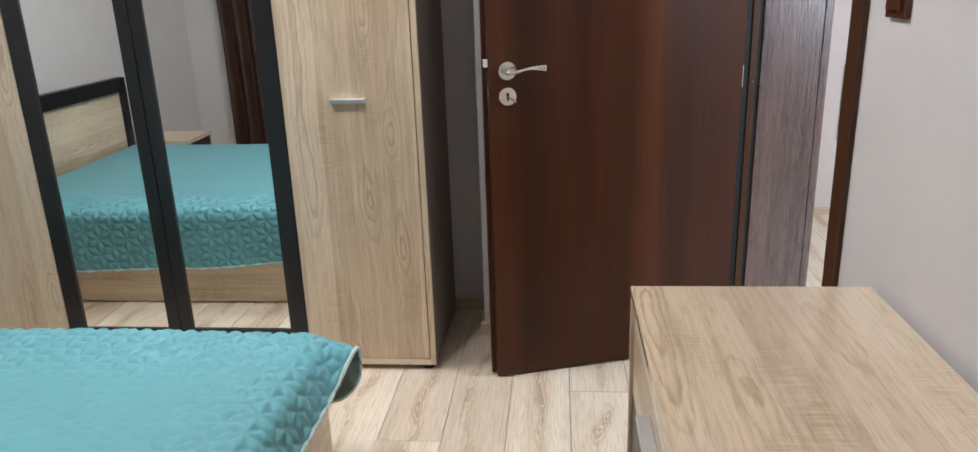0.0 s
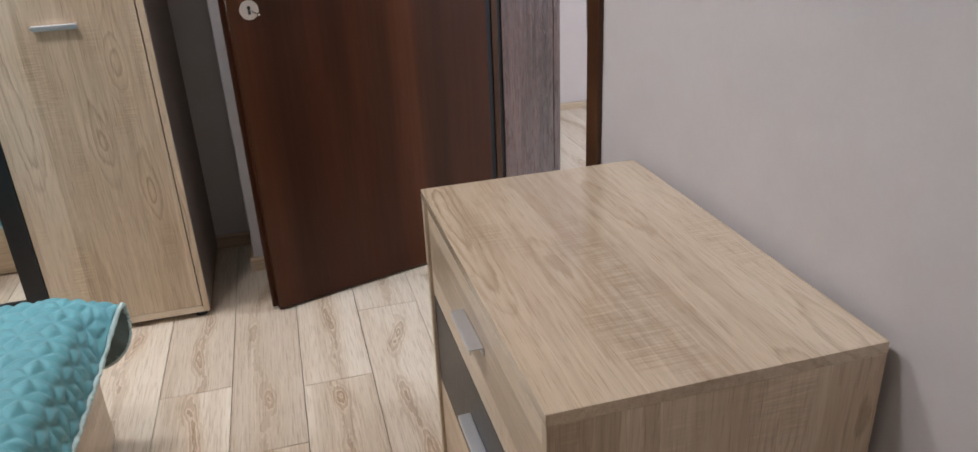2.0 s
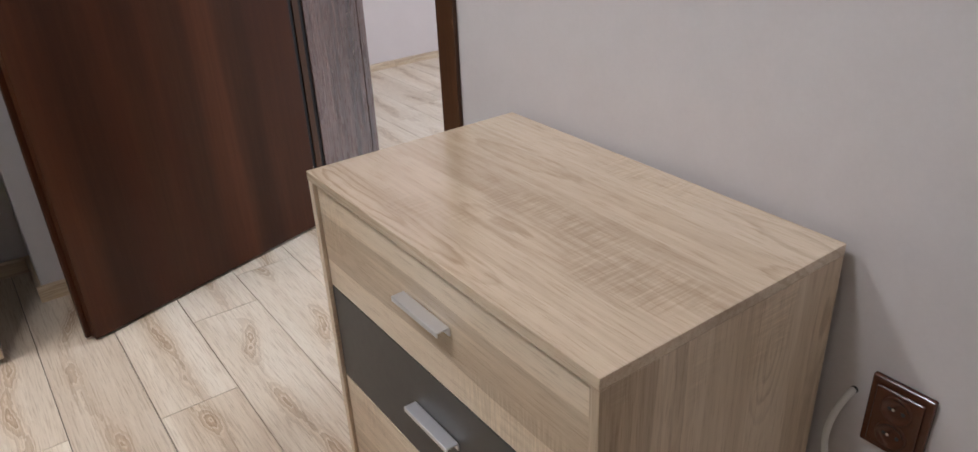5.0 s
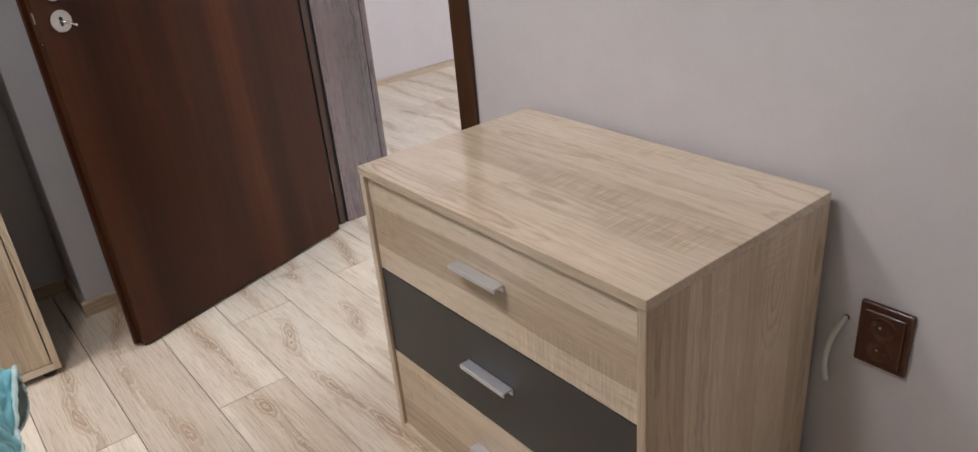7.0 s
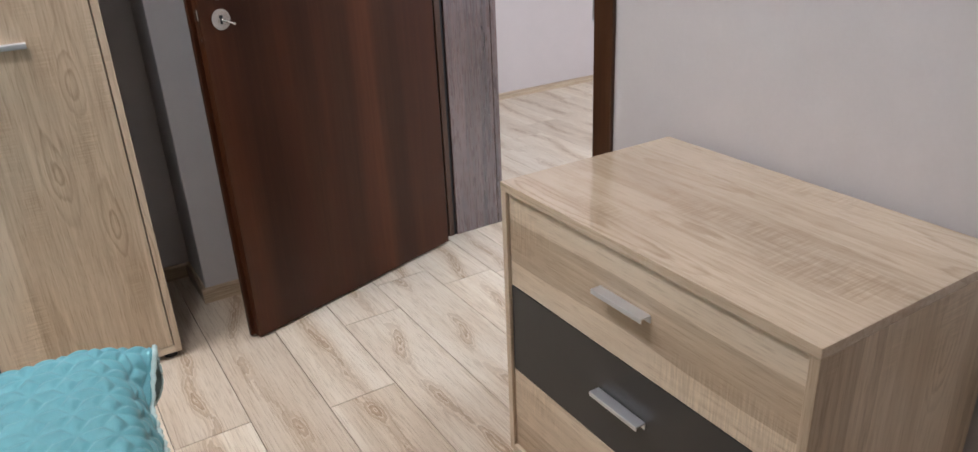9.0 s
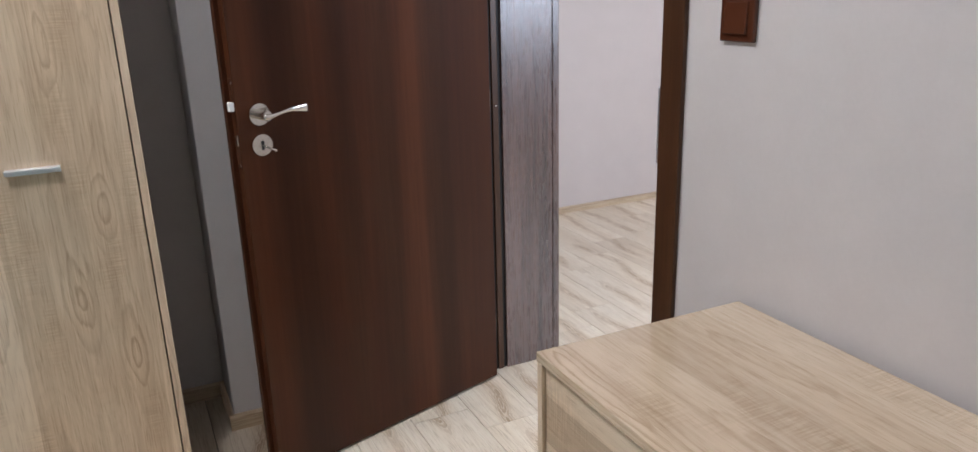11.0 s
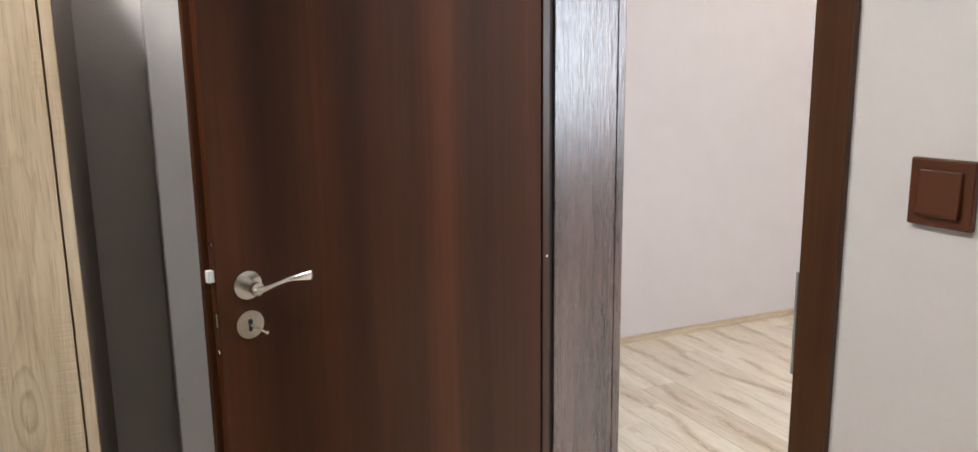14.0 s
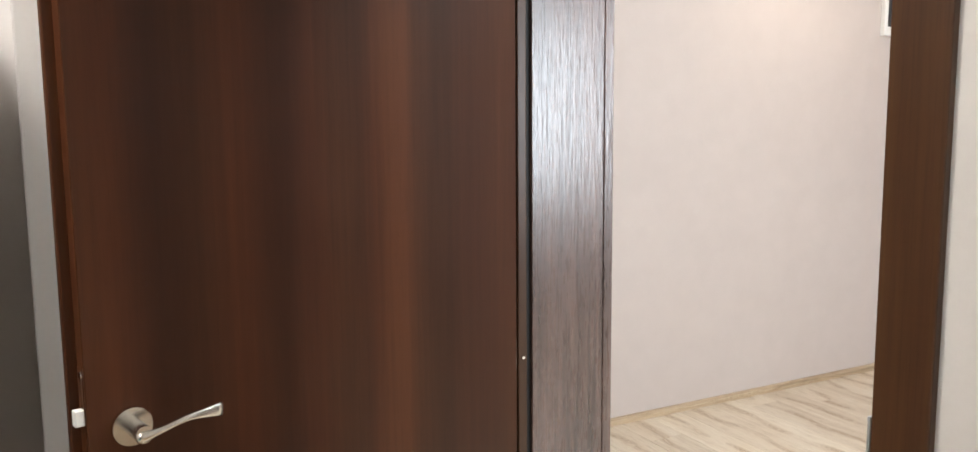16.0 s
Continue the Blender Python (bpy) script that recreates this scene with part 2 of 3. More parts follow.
def plain(name, colour, rough, metal=0.0, speck=0.08, scale=60.0, relief=0.0):
    m, nt, bsdf = principled(name)
    a = noise_tex(nt, coords(nt, (1, 1, 1)), scale, 3.0)
    b = noise_tex(nt, coords(nt, (1, 1, 1)), scale * 0.06, 3.0)
    t = maths(nt, "MULTIPLY_ADD", a, 0.4, maths(nt, "MULTIPLY", b, 0.6))
    lo, hi = tuple(c * (1 - speck) for c in colour), tuple(min(1, c * (1 + speck)) for c in colour)
    nt.links.new(ramp(nt, t, (0.35, lo), (0.65, hi)), bsdf.inputs["Base Color"])
    nt.links.new(maths(nt, "MULTIPLY_ADD", a, 0.1, rough - 0.05), bsdf.inputs["Roughness"])
    bsdf.inputs["Metallic"].default_value = metal
    if relief:
        bump(nt, bsdf, a, 0.4, relief)
    return m


wall_paint = plain("beige grey wall paint", (0.605, 0.58, 0.575), 0.75, speck=0.025, scale=140.0, relief=0.0002)
hall_paint = plain("pale pink wall paint", (0.57, 0.503, 0.472), 0.75, speck=0.025, scale=140.0, relief=0.0002)
ceiling_paint = plain("pale grey ceiling paint", (0.6, 0.59, 0.575), 0.8, speck=0.02, scale=90.0, relief=0.0006)
subfloor_mat = plain("dark board joint", (0.09, 0.065, 0.045), 0.8)
graphite = plain("graphite laminate", (0.036, 0.034, 0.033), 0.42, speck=0.06)
black_frame = plain("black laminate", (0.014, 0.015, 0.017), 0.38, speck=0.08)
aluminium = plain("satin aluminium", (0.72, 0.74, 0.77), 0.36, 0.8, speck=0.03)
nickel = plain("satin nickel", (0.72, 0.70, 0.66), 0.2, 1.0, speck=0.04)
chrome = plain("polished steel", (0.8, 0.8, 0.8), 0.15, 1.0, speck=0.02)
side_sheet_mat = plain("grey brown side sheet", (0.21, 0.17, 0.145), 0.4, speck=0.06, scale=40.0)
rubber = plain("black rubber", (0.008, 0.008, 0.008), 0.6)
brown_plastic = plain("dark brown glossy plastic", (0.078, 0.025, 0.012), 0.15, speck=0.05)
white_plastic = plain("white plastic", (0.78, 0.78, 0.76), 0.35, speck=0.02)
foot_plastic = plain("black plastic foot", (0.01, 0.01, 0.01), 0.5)
screen_glass = plain("dark screen", (0.03, 0.03, 0.035), 0.1)
curtain_cloth = plain("dark brown curtain cloth", (0.045, 0.018, 0.01), 0.55, speck=0.2, scale=300.0)
hem_cloth = plain("pale turquoise hem tape", (0.45, 0.58, 0.56), 0.8, speck=0.15, scale=900.0)
quilt_cloth = plain("turquoise quilted satin", (0.125, 0.37, 0.415), 0.6, speck=0.07, scale=700.0, relief=0.0003)
quilt_cloth.node_tree.nodes["Principled BSDF"].inputs["Sheen Weight"].default_value = 0.15
lining_cloth = plain("grey green quilt lining", (0.20, 0.27, 0.26), 0.8, speck=0.12, scale=500.0)
mattress_cloth = plain("white mattress cloth", (0.7, 0.7, 0.68), 0.85, scale=300.0)

mirror_mat, _, mirror_bsdf = principled("mirror")
mirror_bsdf.inputs["Base Color"].default_value = (0.9, 0.92, 0.91, 1)
mirror_bsdf.inputs["Metallic"].default_value = 1.0
mirror_bsdf.inputs["Roughness"].default_value = 0.0


def glow(name, colour, strength):
    m, nt, bsdf = principled(name)
    bsdf.inputs["Base Color"].default_value = (0.8, 0.8, 0.8, 1)
    bsdf.inputs["Emission Color"].default_value = (*colour, 1)
    bsdf.inputs["Emission Strength"].default_value = strength
    return m


lamp_glass = glow("lit opal glass", (1.0, 0.965, 0.97), LAMP_POWER)
far_lamp_glass = glow("brighter lit opal glass", (1.0, 0.965, 0.97), FAR_LAMP_POWER)
landing_fill_glow = glow("cool landing fill glow", (0.80, 0.89, 1.0), LANDING_FILL_POWER)
hall_fill_glow = glow("warm hall fill glow", (1.0, 0.88, 0.80), HALL_FILL_POWER)


# ---- building helpers ----
def box(bm, x0, x1, y0, y1, z0, z1, bevel=0.0, segments=2):
    made = bmesh.ops.create_cube(bm, size=1.0)["verts"]
    for v in made:
        v.co = ((x0 + x1) / 2 + v.co.x * (x1 - x0), (y0 + y1) / 2 + v.co.y * (y1 - y0), (z0 + z1) / 2 + v.co.z * (z1 - z0))
    if bevel:
        edges = list({e for v in made for e in v.link_edges})
        bmesh.ops.bevel(bm, geom=edges, offset=bevel, segments=segments, profile=0.5, affect="EDGES")
    return bm


def boxed(*args, **kw):
    return box(bmesh.new(), *args, **kw)


def disc(bm, centre, radius, depth, axis="y", segments=40, radius2=None):
    turn = {"x": Matrix.Rotation(radians(90), 4, "Y"), "y": Matrix.Rotation(radians(90), 4, "X"), "z": Matrix.Identity(4)}[axis]
    bmesh.ops.create_cone(bm, cap_ends=True, segments=segments, radius1=radius, radius2=radius if radius2 is None else radius2,
                          depth=depth, matrix=Matrix.Translation(centre) @ turn)
    return bm


def tube(bm, points, radii, sides=14, squash=None):
    """A tapered tube along points."""
    rings = []
    for i, p in enumerate(points):
        p = Vector(p)
        ahead = (Vector(points[min(i + 1, len(points) - 1)]) - Vector(points[max(i - 1, 0)])).normalized()
        side = ahead.cross(Vector((0, 0, 1)))
        side = side.normalized() if side.length > 1e-4 else Vector((1, 0, 0))
        up = side.cross(ahead).normalized()
        a, b = radii[i] if isinstance(radii[i], tuple) else (radii[i], radii[i])
        rings.append([bm.verts.new(p + side * a * math.cos(k * math.tau / sides) + up * b * math.sin(k * math.tau / sides)) for k in range(sides)])
    for r, q in zip(rings, rings[1:]):
        for k in range(sides):
            bm.faces.new((r[k], r[(k + 1) % sides], q[(k + 1) % sides], q[k]))
    bm.faces.new(rings[0][::-1])
    bm.faces.new(rings[-1])
    return bm


def ease(t):
    t = np.clip(t, 0, 1)
    return t * t * (3 - 2 * t)


def mesh_of(name, bm, material, smooth=False):
    me = bpy.data.meshes.new(name)
    bmesh.ops.recalc_face_normals(bm, faces=bm.faces)
    bm.to_mesh(me)
    bm.free()
    me.materials.append(material)
    if smooth:
        me.polygons.foreach_set("use_smooth", [True] * len(me.polygons))
    return me


def part(name, bm, material, parent, label="", smooth=False):
    ob = new(name, mesh_of(name, bm, material, smooth))
    ob.parent = parent
    return tagged(ob, label)


def thing(name, place, label, category, group="", kind=""):
    ob = new(name)
    ob.matrix_basis = place if isinstance(place, Matrix) else Matrix.Translation(place)
    return tagged(ob, label, category, group, kind)


def structure(name, bm, material, label, category, smooth=False):
    return tagged(new(name, mesh_of(name, bm, material, smooth)), label, category, kind="structure")


# ---- plan ----
LEFT, RIGHT, BACK, NICHE, PIER = -2.375, 0.768, -0.45, 2.955, 2.715
PIER_X, CEIL, THICK = -0.132, 2.6, 0.21
HALL_X0, HALL_X1, HALL_Y0, HALL_Y1 = RIGHT + THICK, 4.18, -1.2, 4.215
DOOR_Y0, DOOR_Y1, DOOR_TOP = 1.831, 2.668, 2.05

structure("wall_west", boxed(LEFT - 0.15, LEFT, BACK - 0.15, NICHE + 0.15, 0, CEIL), wall_paint, "smooth beige grey painted bedroom wall", "wall")
structure("wall_south", boxed(LEFT, RIGHT, BACK - 0.15, BACK, 0, CEIL), wall_paint, "smooth beige grey painted bedroom wall", "wall")
structure("wall_north", boxed(LEFT, PIER_X, NICHE, NICHE + 0.15, 0, CEIL), wall_paint, "beige grey painted wall behind the wardrobe", "wall")
structure("wall_pier", boxed(PIER_X, RIGHT, PIER, NICHE + 0.15, 0, CEIL, bevel=0.004), wall_paint, "projecting beige grey painted wall pier behind the open door", "wall")
bm = boxed(RIGHT, HALL_X0, HALL_Y0 - 0.15, DOOR_Y0 - 0.035, 0, CEIL)
box(bm, RIGHT, HALL_X0, DOOR_Y1 + 0.035, HALL_Y1 + 0.15, 0, CEIL)
box(bm, RIGHT, HALL_X0, DOOR_Y0 - 0.035, DOOR_Y1 + 0.035, DOOR_TOP + 0.035, CEIL)
structure("wall_east", bm, wall_paint, "beige grey painted wall with the doorway to the hall", "wall")
structure("wall_hall_north", boxed(HALL_X0, HALL_X1 + 0.15, HALL_Y1, HALL_Y1 + 0.15, 0, CEIL), hall_paint, "pale pinkish painted hall wall", "wall")
structure("wall_hall_east", boxed(HALL_X1, HALL_X1 + 0.15, HALL_Y0 - 0.15, HALL_Y1, 0, CEIL), hall_paint, "pale pinkish painted hall wall", "wall")
bm = boxed(HALL_X0, 2.29, HALL_Y0 - 0.15, HALL_Y0, 0, CEIL)
box(bm, 3.51, HALL_X1, HALL_Y0 - 0.15, HALL_Y0, 0, CEIL)
box(bm, 2.29, 3.51, HALL_Y0 - 0.15, HALL_Y0, 0, 0.98)
box(bm, 2.29, 3.51, HALL_Y0 - 0.15, HALL_Y0, 2.32, CEIL)
structure("wall_hall_south", bm, hall_paint, "pale pinkish hall wall with a window opening", "wall")
structure("ceiling", boxed(LEFT - 0.15, HALL_X1 + 0.15, HALL_Y0 - 0.15, HALL_Y1 + 0.15, CEIL, CEIL + 0.12), ceiling_paint, "plain pale grey painted ceiling", "ceiling")
floor = structure("floor", boxed(LEFT - 0.15, HALL_X1 + 0.15, HALL_Y0 - 0.15, HALL_Y1 + 0.15, -0.12, -0.009), subfloor_mat,
                  "light oak laminate floor boards with thin dark joints", "floor")


def skirting(x0, x1, y0, y1, face, high=0.05):
    """A rounded skirting board; face: the way that it looks."""
    along_x = face in "ns"
    bm = bmesh.new()
    box(bm, x0, x1, y0, y1, 0.0, high)
    top = [e for e in bm.edges if all(v.co.z > high - 0.001 for v in e.verts)]
    pick = {"s": lambda v: v.co.y < y0 + 1e-4, "n": lambda v: v.co.y > y1 - 1e-4, "w": lambda v: v.co.x < x0 + 1e-4, "e": lambda v: v.co.x > x1 - 1e-4}[face]
    bmesh.ops.bevel(bm, geom=[e for e in top if all(pick(v) for v in e.verts)], offset=0.010, segments=4, profile=0.5, affect="EDGES")
    return structure("baseboard", bm, skirting_wood if along_x else skirting_wood_y, "low light oak skirting board along the wall", "baseboard")


S = 0.014
skirting(PIER_X - S, RIGHT - 0.02, PIER - S, PIER, "s")
skirting(PIER_X - S, PIER_X, PIER, NICHE - S, "w")
skirting(LEFT, PIER_X, NICHE - S, NICHE, "s")
skirting(RIGHT - S, RIGHT, BACK, 1.760, "w")
skirting(LEFT, LEFT + S, BACK, NICHE - S, "e")
skirting(LEFT + S, RIGHT - S, BACK, BACK + S, "n")
skirting(HALL_X0, HALL_X1, HALL_Y1 - S, HALL_Y1, "s", 0.038)
skirting(HALL_X1 - S, HALL_X1, HALL_Y0, HALL_Y1 - S, "w", 0.038)
skirting(HALL_X0, HALL_X0 + S, 2.77, HALL_Y1 - S, "e")
skirting(HALL_X0, HALL_X0 + S, HALL_Y0, 1.76, "e")


# ---- doorway ----
def doorway():
    frame_thing = thing("door_frame", (RIGHT, DOOR_Y0, 0), "dark mahogany door frame with deep lining and flat casings", "door frame", kind="structure")
    w = DOOR_Y1 - DOOR_Y0
    x1 = 0.232
    # near jamb
    part("casing", boxed(-0.012, 0.0, -0.070, 0.0, 0, DOOR_TOP + 0.07, bevel=0.002), casing_wood, frame_thing)
    part("lining", boxed(0.0, x1 - 0.02, -0.034, 0.0, 0, DOOR_TOP), sheen_jamb_wood, frame_thing)
    part("casing", boxed(x1 - 0.02, x1, -0.070, 0.0, 0, DOOR_TOP + 0.07, bevel=0.002), sheen_jamb_wood, frame_thing)
    part("strike_plate", boxed(-0.0125, 0.02, 0.0005, 0.0045, 0.900, 1.068, bevel=0.0008), aluminium, frame_thing, "steel strike plate let into the jamb")
    # far jamb with its rebate and seal
    part("casing", boxed(-0.012, 0.009, w, w + 0.019, 0, DOOR_TOP, bevel=0.002), casing_wood, frame_thing)
    part("door_seal", boxed(0.009, 0.0225, w + 0.008, w + 0.032, 0, DOOR_TOP), rubber, frame_thing, "black rubber door seal")
    # no second seal: a black strip gives the open hinge gap its shade
    part("door_seal", boxed(-0.031, -0.0125, w + 0.006, w + 0.045, 0, DOOR_TOP), rubber, frame_thing, "black strip standing in for the shade in the hinge gap")
    part("lining", boxed(0.0225, 0.206, w, w + 0.034, 0, DOOR_TOP, bevel=0.0015), sheen_jamb_wood, frame_thing)
    part("casing", boxed(0.2072, x1, w, w + 0.073, 0, DOOR_TOP + 0.07, bevel=0.002), sheen_jamb_wood, frame_thing)
    for z in (0.924,):
        part("screw", disc(bmesh.new(), (0.0, w - 0.0008, z), 0.0035, 0.002, "y", 12), chrome, frame_thing)
    # head
    part("lining", boxed(0.0, x1 - 0.02, 0.0, w, DOOR_TOP, DOOR_TOP + 0.034), sheen_jamb_wood, frame_thing)
    part("casing", boxed(-0.012, 0.0, 0.0, w + 0.019, DOOR_TOP, DOOR_TOP + 0.07, bevel=0.002), sheen_jamb_wood, frame_thing)
    part("casing", boxed(x1 - 0.02, x1, 0.0, w, DOOR_TOP, DOOR_TOP + 0.07, bevel=0.002), sheen_jamb_wood, frame_thing)


doorway()

HINGE, FREE = Vector((0.726, 2.6218, 0)), Vector((-0.058, 2.378, 0))


def door_leaf():
    """Local x runs from the hinges to the free edge, y from the hall face to the bedroom face."""
    ahead = (FREE - HINGE).normalized()
    back = Vector((-ahead.y, ahead.x, 0))
    back = back if back.y > 0 else -back
    m = Matrix(((ahead.x, back.x, 0, HINGE.x), (ahead.y, back.y, 0, HINGE.y), (0, 0, 1, 0.008), (0, 0, 0, 1)))
    # a plain turn has to stay right-handed: local z points down when back lies the other way
    length = (FREE - HINGE).length
    if m.to_3x3().determinant() < 0:
        ahead_l = -1
        m = Matrix(((-ahead.x, back.x, 0, HINGE.x), (-ahead.y, back.y, 0, HINGE.y), (0, 0, 1, 0.008), (0, 0, 0, 1)))
    else:
        ahead_l = 1

    def bx(a, b, *rest, **kw):
        return boxed(min(a * ahead_l, b * ahead_l), max(a * ahead_l, b * ahead_l), *rest, **kw)

    leaf = thing("door", m, "dark mahogany interior door standing open with a nickel lever handle", "door")
    part("door_leaf", bx(0.0, length, 0.0, 0.027, 0, 2.02, bevel=0.0015), leaf_wood, leaf)
    part("door_lip", bx(-0.002, length + 0.013, 0.0272, 0.04, 0, 2.033, bevel=0.002), leaf_wood, leaf)
    zk, zh, xh = 0.924, 0.999, length - 0.055
    # lever handle
    handle = part("door_handle", disc(bmesh.new(), (xh * ahead_l, -0.004, zh), 0.0265, 0.008, "y", 48), nickel, leaf, "brushed nickel lever handle on a round rose", smooth=False)
    part("neck", disc(bmesh.new(), (xh * ahead_l, -0.027, zh), 0.0118, 0.046, "y", 28), nickel, handle)
    pts, rad = [], []
    for i in range(19):
        s = i / 18
        pts.append(((xh + 0.010 - 0.118 * s) * ahead_l, -0.047 - 0.004 * math.sin(s * math.pi), zh - 0.003 + 0.0135 * float(ease(s * 1.5)) - 0.003 * s * s))
        wide = 0.0105 - 0.0058 * math.sin(s ** 0.8 * math.pi)
        rad.append((0.008 - 0.004 * s, wide if s > 0.02 else 0.006))
    part("lever", tube(bmesh.new(), pts, rad), nickel, handle, smooth=True)
    rose = part("key_rose", disc(bmesh.new(), (xh * ahead_l, -0.003, zk), 0.0265, 0.007, "y", 48), nickel, leaf, "round nickel key rose")
    bm = disc(bmesh.new(), (xh * ahead_l, -0.0068, zk + 0.006), 0.0048, 0.0012, "y", 20)
    box(bm, xh * ahead_l - 0.0032, xh * ahead_l + 0.0032, -0.0074, -0.0062, zk - 0.012, zk + 0.004)
    part("keyhole", bm, rubber, rose, "black keyhole")
    part("key", tube(bmesh.new(), [(xh * ahead_l, -0.004, zk), ((xh - 0.008) * ahead_l, -0.03, zk - 0.006), ((xh - 0.014) * ahead_l, -0.045, zk - 0.01)], [0.0026, 0.0026, 0.003]), nickel, rose, "small steel key in the lock")
    # lock in the edge
    e = length
    part("lock_plate", bx(e - 0.0002, e + 0.0012, 0.004, 0.024, zh - 0.130, zh + 0.090, bevel=0.0005), leaf_wood, leaf)
    part("latch_bolt", bx(e + 0.001, e + 0.013, 0.003, 0.017, zh + 0.013, zh + 0.035, bevel=0.0015), white_plastic, leaf, "white nylon latch bolt")
    part("dead_bolt", bx(e + 0.001, e + 0.004, 0.004, 0.012, zh - 0.071, zh - 0.045, bevel=0.0006), nickel, leaf)
    for z0, z1 in ((zh + 0.036, zh + 0.074), (zh - 0.114, zh - 0.073)):
        part("plate_edge", bx(e + 0.0006, e + 0.0022, 0.0098, 0.0110, z0, z1), nickel, leaf, "bright edge of the lock plate")
    for z in (zh - 0.120, zh + 0.080):
        part("screw", disc(bmesh.new(), ((e + 0.0014) * ahead_l, 0.010, z), 0.0055, 0.0026, "x", 14), chrome, leaf)
    for z in (0.178, 0.939, 1.76):
        part("hinge", bx(-0.005, 0.002, 0.004, 0.012, z - 0.035, z + 0.035, bevel=0.002), chrome, leaf, "polished steel hinge")


door_leaf()


# ---- wardrobe ----
def bar_handle(parent, m, length, reach=0.024):
    """An aluminium angle pull: a lip on the front and a flange standing out."""
    bm = bmesh.new()
    box(bm, -length / 2, length / 2, -0.003, 0.0, -0.012, 0.0, bevel=0.0008)
    box(bm, -length / 2, length / 2, -reach, -0.001, 0.0002, 0.0035, bevel=0.001)
    box(bm, -length / 2, length / 2, -reach, -reach + 0.003, -0.006, 0.002, bevel=0.001)
    bm.transform(m)
    return part("handle", bm, aluminium, parent, "satin aluminium angle handle")


def wardrobe():
    x0, front, depth, top = -2.005, 2.426, 0.505, 1.735
    w = thing("wardrobe", (x0, front, 0), "light oak laminate wardrobe with two black framed mirror doors", "wardrobe")
    wide = -0.272 - x0
    t = 0.018
    part("side_panel", boxed(0, t, 0.0, depth, 0.02, top, bevel=0.001), oak_z, w)
    part("side_panel", boxed(wide - t, wide, 0.0, depth, 0.02, top, bevel=0.001), oak_z, w)
    # thin sheet over the oak side panel, darker and greyer than the oak
    part("side_cladding", boxed(wide, wide + 0.0015, 0.006, depth, 0.0205, top - 0.001), side_sheet_mat, w, "thin dull grey brown sheet over the oak outer side")
    part("bottom_panel", boxed(t, wide - t, 0.0, depth, 0.02, 0.0405, bevel=0.001), oak_x, w)
    part("top_panel", boxed(t, wide - t, 0.0, depth, top - 0.025, top, bevel=0.001), oak_x, w)
    part("back_panel", boxed(t, wide - t, depth - 0.004, depth, 0.045, top - 0.025), oak_z, w)
    for x in (0.03, wide / 2, wide - 0.03):
        for y in (0.03, depth - 0.04):
            part("foot", disc(bmesh.new(), (x, y, 0.01), 0.018, 0.02, "z", 20), foot_plastic, w)
    z0, z1 = 0.043, top - 0.028
    edges = [t + 0.002, -1.567 - x0, -1.157 - x0, -0.708 - x0, wide - t - 0.002]
    for i in range(4):
        a, b = edges[i] + 0.0015, edges[i + 1] - 0.0015
        if i in (0, 3):
            d = part("door", boxed(a, b, 0.001, 0.019, z0, z1, bevel=0.0012), oak_z, w, "light oak laminate door")
            hx = (-0.499 - x0) if i == 3 else (a + b) / 2
            bar_handle(d, Matrix.Translation((hx, 0.001, 0.927)), 0.109)
        else:
            left, right = (0.06, 0.043) if i == 1 else (0.043, 0.058)
            d = part("door", boxed(a, b, 0.012, 0.019, z0, z1), black_frame, w, "black framed mirror door")
            part("stile", boxed(a, a + left, -0.001, 0.0118, z0, z1, bevel=0.0015), black_frame, d)
            part("stile", boxed(b - right, b, -0.001, 0.0118, z0, z1, bevel=0.0015), black_frame, d)
            part("rail", boxed(a + left, b - right, -0.001, 0.0118, z0, 0.149, bevel=0.0015), black_frame, d)
            part("rail", boxed(a + left, b - right, -0.001, 0.0118, z1 - 0.06, z1, bevel=0.0015), black_frame, d)
            part("mirror", boxed(a + left, b - right, 0.006, 0.0105, 0.149, z1 - 0.06), mirror_mat, d, "clear mirror glass")


wardrobe()


